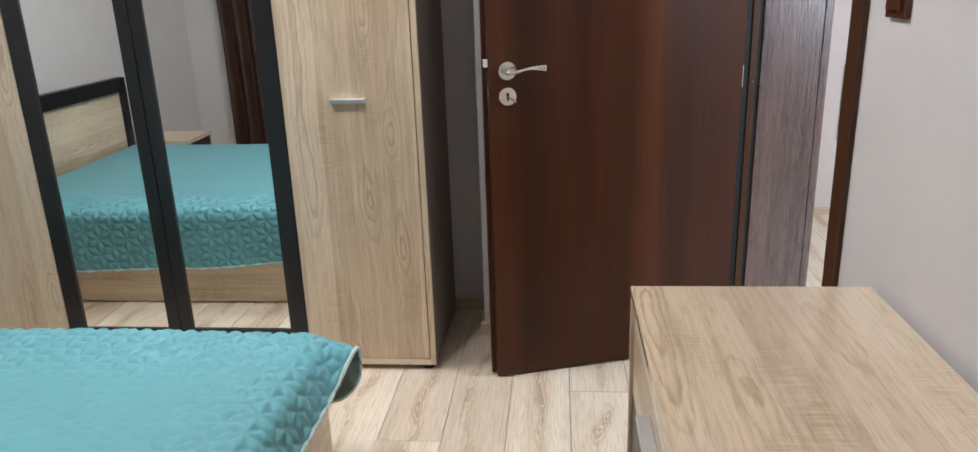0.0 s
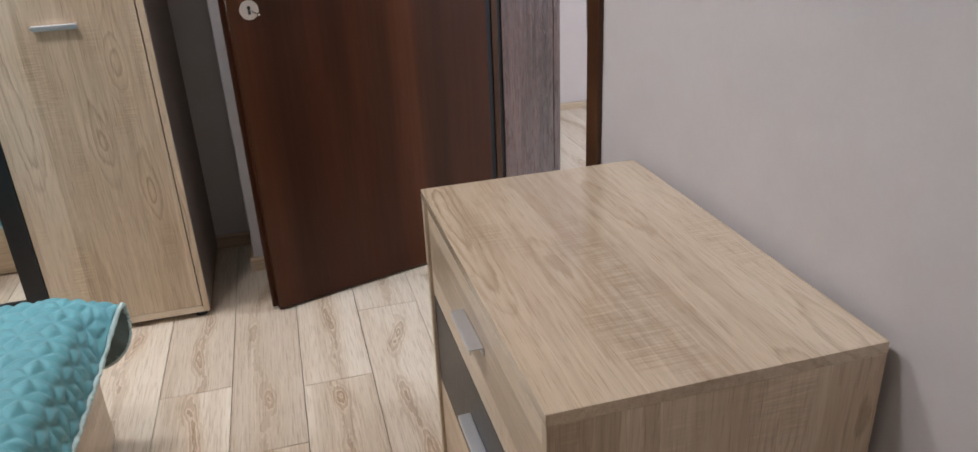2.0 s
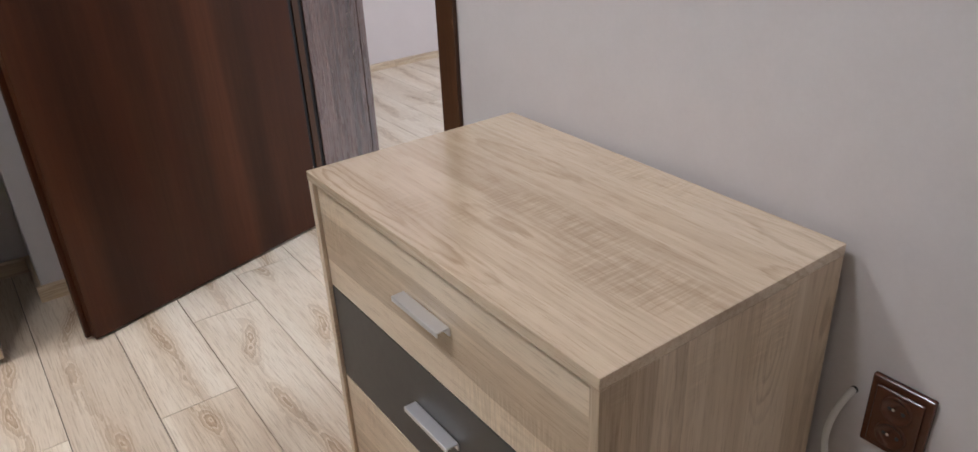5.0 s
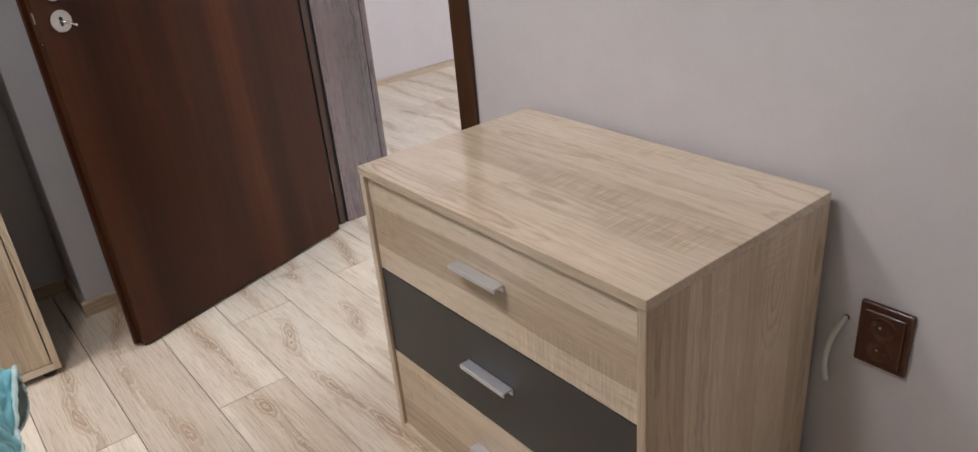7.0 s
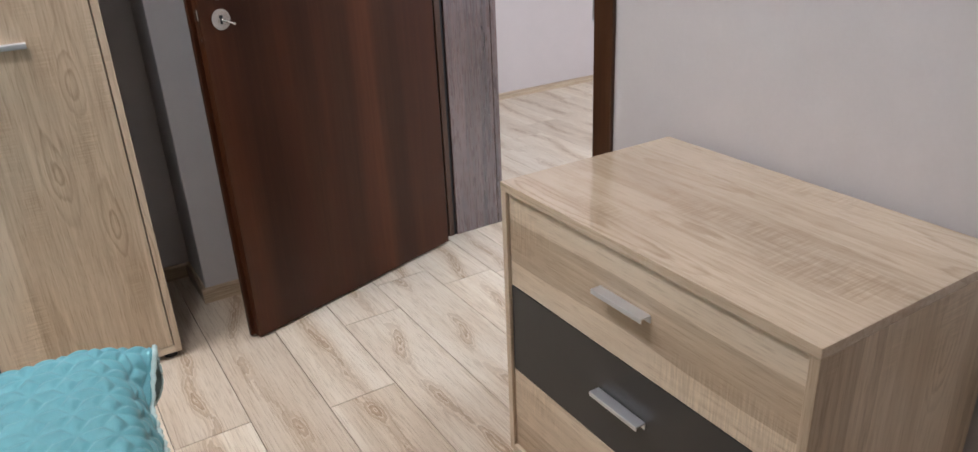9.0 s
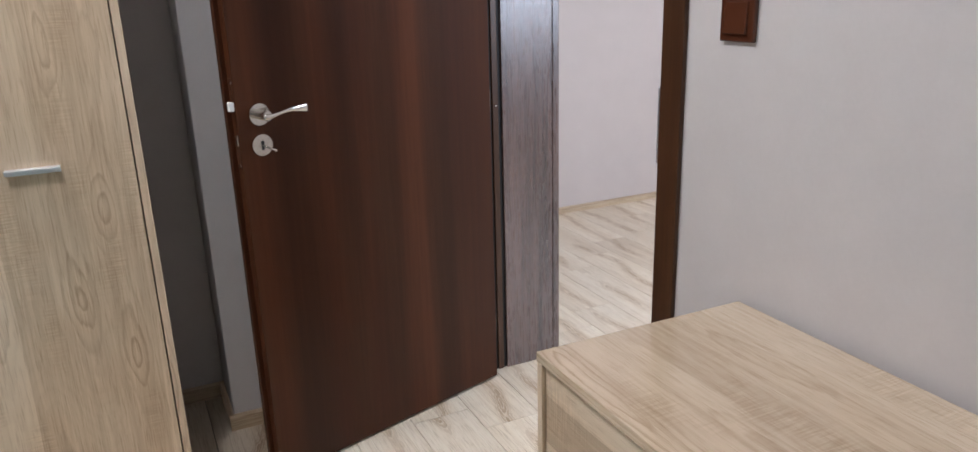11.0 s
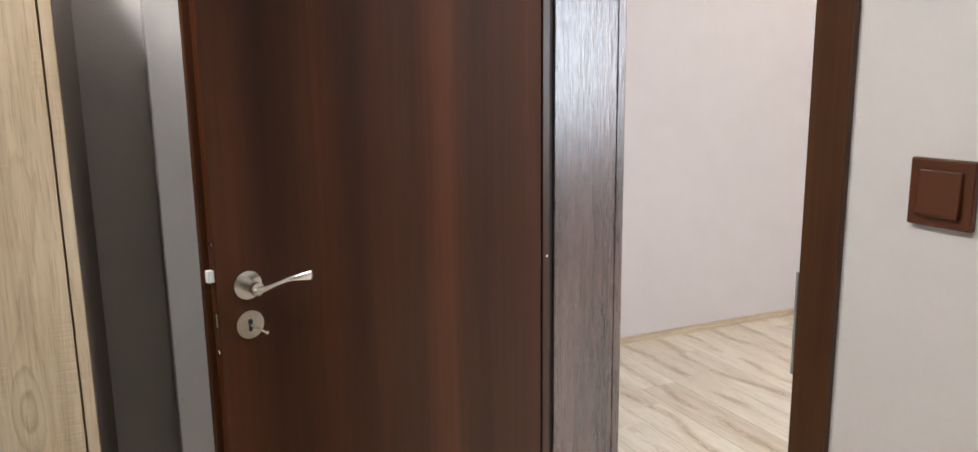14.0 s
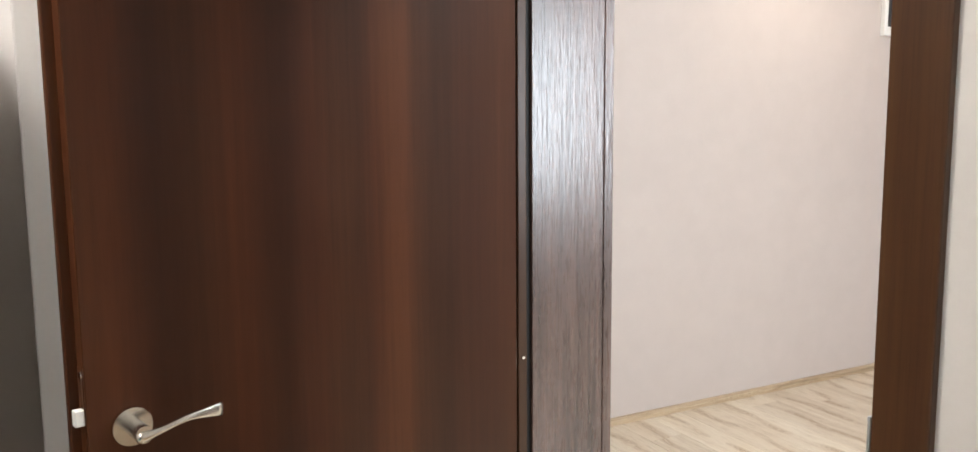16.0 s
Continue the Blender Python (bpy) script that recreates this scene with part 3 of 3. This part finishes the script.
# ---- chest of drawers ----
def chest():
    x0, y0 = 0.2895, 0.8015
    depth, wide, top = 0.461, 0.747, 0.674
    c = thing("chest_of_drawers", (x0, y0, 0), "light oak chest with one graphite drawer standing against the wall", "chest of drawers")
    t = 0.017
    part("top_panel", boxed(-0.001, depth, 0, wide, top - 0.018, top, bevel=0.0012), oak_top, c)
    part("side_panel", boxed(0, depth, 0.0005, t, 0.002, top - 0.0182, bevel=0.001), oak_z, c)
    part("side_panel", boxed(0, depth, wide - t, wide - 0.0005, 0.002, top - 0.0182, bevel=0.001), oak_z, c)
    part("bottom_panel", boxed(0, depth, t, wide - t, 0.002, 0.02, bevel=0.001), oak_y, c)
    part("back_panel", boxed(depth - 0.004, depth, t, wide - t, 0.02, top - 0.0184), oak_z, c)
    gaps = (0.021, 0.232, 0.444, 0.6545)
    for i in range(3):
        d = part("drawer", boxed(0.007, 0.023, t + 0.002, wide - t - 0.002, gaps[i] + 0.0012, gaps[i + 1] - 0.0012, bevel=0.001), graphite if i == 1 else oak_y, c,
                 "graphite grey drawer front" if i == 1 else "light oak drawer front")
        m = Matrix.Translation((0.007, 1.176 - y0, (0.144, 0.350, 0.567)[i])) @ Matrix.Rotation(radians(-90), 4, "Z")
        bar_handle(d, m, 0.128)


chest()


# ---- bed ----
HEAD_X, FOOT_X, SIDE_Y0, SIDE_Y1, BED_TOP = -2.315, -0.470, 0.55, 1.866, 0.412


def bed():
    b = thing("bed", (HEAD_X, SIDE_Y0, 0), "light oak double bed with a black edged headboard", "bed")
    length, wide = FOOT_X - HEAD_X, SIDE_Y1 - SIDE_Y0
    part("side_board", boxed(0.0, length - 0.02, wide - 0.01, wide + 0.01, 0.006, 0.29, bevel=0.002), oak_x, b)
    part("side_board", boxed(0.0, length - 0.02, 0, 0.02, 0.012, 0.29, bevel=0.002), oak_x, b)
    part("foot_board", boxed(length - 0.02, length, 0, wide, 0.012, 0.29, bevel=0.003), oak_y, b)
    for x in (0.05, length - 0.06):
        for y in (0.05, wide - 0.06):
            part("foot", boxed(x - 0.02, x + 0.02, y - 0.02, y + 0.02, 0, 0.0118), foot_plastic, b)
    part("slat_base", boxed(0.0, length - 0.021, 0.021, wide - 0.021, 0.2, 0.23), mattress_cloth, b)
    # headboard
    hb = part("headboard", boxed(-0.045, -0.02, -0.02, wide + 0.02, 0.012, 0.735), oak_y, b, "oak headboard panel in a black frame")
    part("headboard_frame", boxed(-0.05, -0.004, -0.03, 0.03, 0, 0.80, bevel=0.003), black_frame, hb)
    part("headboard_frame", boxed(-0.05, -0.004, wide, wide + 0.06, 0, 0.80, bevel=0.003), black_frame, hb)
    part("headboard_frame", boxed(-0.05, -0.004, 0.0, wide, 0.722, 0.80, bevel=0.003), black_frame, hb)
    mt = boxed(HEAD_X + 0.004, FOOT_X - 0.03, SIDE_Y0 + 0.03, SIDE_Y1 - 0.03, 0.2305, BED_TOP - 0.014, bevel=0.03, segments=4)
    tagged(new("mattress", mesh_of("mattress", mt, mattress_cloth, True)), "thick pale mattress hidden under the quilt", "mattress")


bed()


def quilt_puff(u, v, pitch):
    """Height of the quilting, 0 on the seams to 1: rhombs that meet six by six in stars."""
    h = pitch * math.sqrt(3) / 2
    best = np.full(u.shape, 9.0)
    row = np.floor(v / h)
    for dr in (-1, 0, 1, 2):
        r = row + dr
        shift = np.where(np.mod(r, 2) == 1, 0.5, 0.0)
        base = np.floor(u / pitch - shift)
        for dc in (-1, 0, 1, 2):
            cx, cy = (base + dc + shift) * pitch, r * h
            dx, dy = u - cx, v - cy
            for k in range(6):
                a = math.radians(30 + 60 * k)
                s = np.clip(dx * math.cos(a) + dy * math.sin(a), 0, pitch / math.sqrt(3))
                best = np.minimum(best, np.hypot(dx - s * math.cos(a), dy - s * math.sin(a)))
    return 1 - np.exp(-(best / (pitch * 0.085)) ** 1.5) + 0.35 * np.minimum(best / (pitch * 0.3), 1.0)


def drape(s, radius):
    """Arc length past an edge -> how far out and how far down a cloth lies."""
    turn = radius * math.pi / 2
    a = np.clip(s, 0, turn) / radius
    return radius * np.sin(a), radius * (1 - np.cos(a)) + np.maximum(s - turn, 0)


def quilt():
    step = 0.0042
    over_foot, over_side = 0.122, 0.27
    us = np.arange(HEAD_X + 0.01, FOOT_X + over_foot, step)
    vs = np.arange(SIDE_Y0 - 0.2, SIDE_Y1 + over_side, step)
    U, V = np.meshgrid(us, vs, indexing="ij")
    r = 0.045
    pu, pv, pw = U - (FOOT_X - r + 0.012), V - (SIDE_Y1 - r + 0.022), (SIDE_Y0 + r - 0.02) - V
    # the side flap grows longer towards the head, and its end at the foot is cut round
    pv = np.where(pv > 0, pv * (0.80 + 0.20 * ease((FOOT_X - U) / 1.4)), pv)
    pu = np.where((pu > 0) & (pv > 0.10), pu * np.sqrt(np.clip(1 - 0.85 * ((pv - 0.10) / 0.12) ** 2, 0.05, 1)), pu)
    outu, downu = drape(np.maximum(pu, 0), r)
    outv, downv = drape(np.maximum(pv, 0), r)
    outw, downw = drape(np.maximum(pw, 0), r)
    flare = ease((pv + 0.10) / 0.14)
    X = np.where(pu > 0, FOOT_X - r + 0.012 + (outu + 0.28 * np.maximum(pu - 0.03, 0)) * (1 - flare) + 0.82 * pu * flare, U)
    Y = np.where(pv > 0, SIDE_Y1 - r + 0.022 + outv, np.where(pw > 0, SIDE_Y0 + r - 0.02 - outw, V))
    Z = BED_TOP - downv - downw - downu * (1 - flare) - 0.25 * np.maximum(pu, 0) * flare
    # the corner of the side flap curls under and is cut round
    curl = ease(pu / 0.13) * ease((pv - 0.02) / 0.1)
    Z += curl * np.maximum(pv - 0.02, 0) * 0.12
    Y -= curl * np.maximum(pv - 0.08, 0) * 0.25
    # slow waves in the hanging cloth and on the top
    Y += np.where(pv > 0.05, 0.006 * np.sin(U * 9.0) * ease((pv - 0.05) / 0.2), 0)
    Z += 0.004 * np.sin(U * 5.3 + 1.0) * np.sin(V * 4.1) + np.where(pv > 0.05, 0.006 * np.sin(U * 6.5), 0)
    P = np.stack([X, Y, Z], -1)
    du, dv = np.gradient(P, axis=0), np.gradient(P, axis=1)
    N = np.cross(du, dv)
    N /= np.linalg.norm(N, axis=-1, keepdims=True) + 1e-9
    puff = quilt_puff(V, U, 0.070)
    flat = 0.07 + 0.93 * ease(np.maximum(pv + 0.05, pu) / 0.2 + 1.1)
    P += N * (puff * 0.0068 * flat)[..., None]
    n, m = U.shape
    idx = np.arange(n * m).reshape(n, m)
    faces = np.stack([idx[:-1, :-1], idx[1:, :-1], idx[1:, 1:], idx[:-1, 1:]], -1).reshape(-1, 4)
    me = bpy.data.meshes.new("quilt_face")
    me.from_pydata(P.reshape(-1, 3).tolist(), [], faces.tolist())
    me.materials.append(quilt_cloth)
    me.polygons.foreach_set("use_smooth", [True] * len(me.polygons))
    q = thing("quilt", (0, 0, 0), "turquoise quilted bedspread with a star seam pattern over the bed", "bedspread")
    face = new("quilt_face", me)
    face.parent = q
    # lining, a few millimetres under the face
    c = slice(None, None, 3)
    sub = P[c, c] - N[c, c] * 0.007
    n2, m2 = sub.shape[:2]
    idx = np.arange(n2 * m2).reshape(n2, m2)
    faces = np.stack([idx[:-1, :-1], idx[:-1, 1:], idx[1:, 1:], idx[1:, :-1]], -1).reshape(-1, 4)
    me = bpy.data.meshes.new("quilt_lining")
    me.from_pydata(sub.reshape(-1, 3).tolist(), [], faces.tolist())
    me.materials.append(lining_cloth)
    me.polygons.foreach_set("use_smooth", [True] * len(me.polygons))
    lining = tagged(new("quilt_lining", me), "grey green quilt lining")
    lining.parent = q
    # hem tape round the foot and side edges
    for name_edge, row, nrow in (("hem", P[-1, :], N[-1, :]), ("hem", P[:, -1], N[:, -1])):
        pts = [tuple(a + b * 0.001) for a, b in zip(row[::2], nrow[::2])]
        part(name_edge, tube(bmesh.new(), pts, [0.0058] * len(pts), 8), hem_cloth, q, "pale hem tape", smooth=True)


quilt()


# ---- nightstand and curtain, seen in the mirror ----
def nightstand():
    n = thing("nightstand", (LEFT + S, 0.185, 0), "small oak nightstand beside the bed", "nightstand")
    part("top_panel", boxed(0, 0.355, 0, 0.31, 0.40, 0.42, bevel=0.001), oak_y, n)
    part("side_panel", boxed(0, 0.345, 0, 0.016, 0.0, 0.3998), oak_z, n)
    part("side_panel", boxed(0, 0.345, 0.294, 0.31, 0.0, 0.3998), oak_z, n)
    part("back_panel", boxed(0, 0.006, 0.016, 0.294, 0.0, 0.3998), oak_z, n)
    part("drawer", boxed(0.33, 0.345, 0.018, 0.292, 0.22, 0.385, bevel=0.001), graphite, n)
    part("drawer", boxed(0.33, 0.345, 0.018, 0.292, 0.05, 0.215, bevel=0.001), oak_y, n)


nightstand()


def curtain():
    c = thing("curtain", (-2.10, BACK + 0.09, 0), "dark brown curtain hanging in deep folds to the floor", "curtain")
    xs = np.linspace(0, 1.9, 520)
    zs = np.linspace(0.02, 2.42, 40)
    bm = bmesh.new()
    rows = []
    for z in zs:
        k = 0.75 + 0.25 * (1 - z / 2.4)
        rows.append([bm.verts.new((x + 0.012 * math.sin(z * 2.2 + x * 5), k * 0.035 * math.sin(x * 62 + 0.5 * math.sin(z * 1.3 + x * 9)), z)) for x in xs])
    for r0, r1 in zip(rows, rows[1:]):
        for i in range(len(xs) - 1):
            bm.faces.new((r0[i], r0[i + 1], r1[i + 1], r1[i]))
    ob = part("cloth", bm, curtain_cloth, c, smooth=True)
    ob.modifiers.new("thick", "SOLIDIFY").thickness = 0.003
    part("rod", disc(bmesh.new(), (0.95, 0.0, 2.43), 0.012, 2.3, "x", 20), nickel, c)
    for x in (-0.15, 2.05):
        part("bracket", boxed(x - 0.008, x + 0.008, -0.09, 0.0, 2.424, 2.436), nickel, c)


curtain()


# ---- wall fittings ----
def light_switch():
    s = thing("light_switch", (RIGHT, 1.613, 1.219), "dark brown plastic light switch on the wall", "light switch")
    part("plate", boxed(-0.011, 0, -0.044, 0.044, -0.044, 0.044, bevel=0.003, segments=3), brown_plastic, s)
    bm = boxed(-0.0185, -0.0112, -0.030, 0.030, -0.030, 0.030, bevel=0.003, segments=3)
    for v in bm.verts:
        if v.co.x < -0.014:
            v.co.x += 0.004 * (v.co.z + 0.03) / 0.06
    part("rocker", bm, brown_plastic, s, "glossy brown rocker")


light_switch()


def wall_socket():
    s = thing("wall_socket", (RIGHT, 0.688, 0.432), "dark brown double wall socket with two round wells", "socket")
    part("plate", boxed(-0.010, 0, -0.044, 0.044, -0.060, 0.060, bevel=0.003, segments=3), brown_plastic, s)
    part("cover", boxed(-0.015, -0.0102, -0.034, 0.034, -0.049, 0.049, bevel=0.003, segments=3), brown_plastic, s)
    for z in (0.021, -0.023):
        bm = bmesh.new()
        n, rings = 32, []
        for rad, x in ((0.0225, -0.0152), (0.0215, -0.018), (0.0195, -0.018), (0.0180, -0.0155), (0.010, -0.0153)):
            rings.append([bm.verts.new((x, rad * math.cos(k * math.tau / n), z + rad * math.sin(k * math.tau / n))) for k in range(n)])
        for a, b in zip(rings, rings[1:]):
            for k in range(n):
                bm.faces.new((a[k], a[(k + 1) % n], b[(k + 1) % n], b[k]))
        bm.faces.new(rings[-1])
        well = part("well", bm, brown_plastic, s, "round brown socket well", smooth=True)
        for y in (-0.0095, 0.0095):
            part("pin_hole", disc(bmesh.new(), (-0.0156, y, z), 0.003, 0.001, "x", 14), rubber, well)
        part("earth_pin", disc(bmesh.new(), (-0.021, 0, z + 0.009), 0.0024, 0.012, "x", 14), chrome, well, "bright steel earth pin")


wall_socket()


def loose_cable():
    c = thing("cable_stub", (RIGHT, 0.757, 0.439), "short white cable end sticking out of the wall", "cable")
    pts = []
    for i in range(16):
        s = i / 15
        pts.append((0.002 - 0.028 * math.sin(s * 2.0), 0.016 * math.sin(s * 2.4), 0.003 - 0.128 * s ** 1.15))
    part("sheath", tube(bmesh.new(), pts, [0.0052] * 16, 12), white_plastic, c, smooth=True)
    part("grommet", disc(bmesh.new(), (-0.0008, 0, 0.002), 0.0057, 0.0015, "x", 16), rubber, c, "dark hole in the plaster")


loose_cable()


def hall_panel():
    p = thing("intercom_panel", (4.06, HALL_Y1, 2.08), "white wall panel with a dark screen", "intercom")
    part("case", boxed(-0.09, 0.11, -0.03, 0, -0.13, 0.13, bevel=0.004), white_plastic, p)
    part("screen", boxed(-0.065, 0.09, -0.0315, -0.0302, -0.08, 0.10), screen_glass, p, "dark glossy screen")


hall_panel()


def ceiling_lamp(x, y, radius, label, shades, deep=0.04):
    """A ceiling lamp with one or more shallow opal shades; shades: (offset along y, material)."""
    lamp = thing("ceiling_lamp", (x, y, CEIL), label, "ceiling lamp")
    reach = max(abs(o) for o, _ in shades)
    part("base", boxed(-0.05, 0.05, -reach - 0.06, reach + 0.06, -0.024, 0, bevel=0.004), white_plastic, lamp)
    for off, material in shades:
        bm = bmesh.new()
        n, rings = 48, []
        for k in range(8):
            a = k / 8 * math.pi / 2
            rings.append([bm.verts.new((radius * math.cos(a) * math.cos(j * math.tau / n), off + radius * math.cos(a) * math.sin(j * math.tau / n), -0.0245 - deep * math.sin(a))) for j in range(n)])
        for a, b in zip(rings, rings[1:]):
            for j in range(n):
                bm.faces.new((a[j], b[j], b[(j + 1) % n], a[(j + 1) % n]))
        bm.faces.new(rings[-1])
        part("shade", bm, material, lamp, "lit opal glass shade", smooth=True)


ceiling_lamp(-0.75, 1.7, 0.15, "ceiling lamp with two lit opal glass shades on a white bar", ((-0.46, lamp_glass), (0.56, far_lamp_glass)), 0.11)
# added out of view: cool fill for the floor and jamb by the doorway
ceiling_lamp(1.75, 1.9, 0.17, "added round ceiling lamp giving cool fill light, lit", ((0.0, landing_fill_glow),), 0.12)
# likewise unseen and added, to warm and brighten the upper hall wall
ceiling_lamp(3.2, 3.55, 0.17, "added round hall ceiling lamp giving warm fill light, lit", ((0.0, hall_fill_glow),), 0.14)


# ---- floor boards ----
def boards(x0, x1, y0, y1, offset, known, rng):
    """Boards of one width along y, their ends staggered."""
    wide, long = 0.1875, 1.285
    i0 = math.floor((x0 - offset) / wide)
    x = offset + i0 * wide
    i = i0
    while x < x1:
        a, b = max(x, x0), min(x + wide, x1)
        start = known.get(i, rng.uniform(0, long))
        y = start - math.ceil((start - y0) / long) * long
        while y < y1:
            c, d = max(y, y0), min(y + long, y1)
            if b - a > 0.012 and d - c > 0.02:
                g = 0.0009
                bm = bmesh.new()
                hx, hy = (b - a) / 2 - g, (d - c) / 2 - g
                top = [bm.verts.new((sx * (hx - 0.0012), sy * (hy - 0.0012), 0.0)) for sx, sy in ((-1, -1), (1, -1), (1, 1), (-1, 1))]
                mid = [bm.verts.new((sx * hx, sy * hy, -0.001)) for sx, sy in ((-1, -1), (1, -1), (1, 1), (-1, 1))]
                low = [bm.verts.new((sx * hx, sy * hy, -0.009)) for sx, sy in ((-1, -1), (1, -1), (1, 1), (-1, 1))]
                bm.faces.new(top)
                for p, q in ((top, mid), (mid, low)):
                    for k in range(4):
                        bm.faces.new((p[k], q[k], q[(k + 1) % 4], p[(k + 1) % 4]))
                ob = part("floor_board", bm, floor_wood, floor)
                ob.location = ((a + b) / 2, (c + d) / 2, 0.0)
            y += long
        x += wide
        i += 1


rng = random.Random(4)
boards(LEFT, RIGHT + 0.1, BACK, NICHE, -0.385, {0: 2.006, 1: 1.704, 2: 1.943, 3: 2.30, -1: 1.35}, rng)
boards(RIGHT + 0.1, HALL_X1, HALL_Y0, HALL_Y1, RIGHT + 0.1, {}, rng)
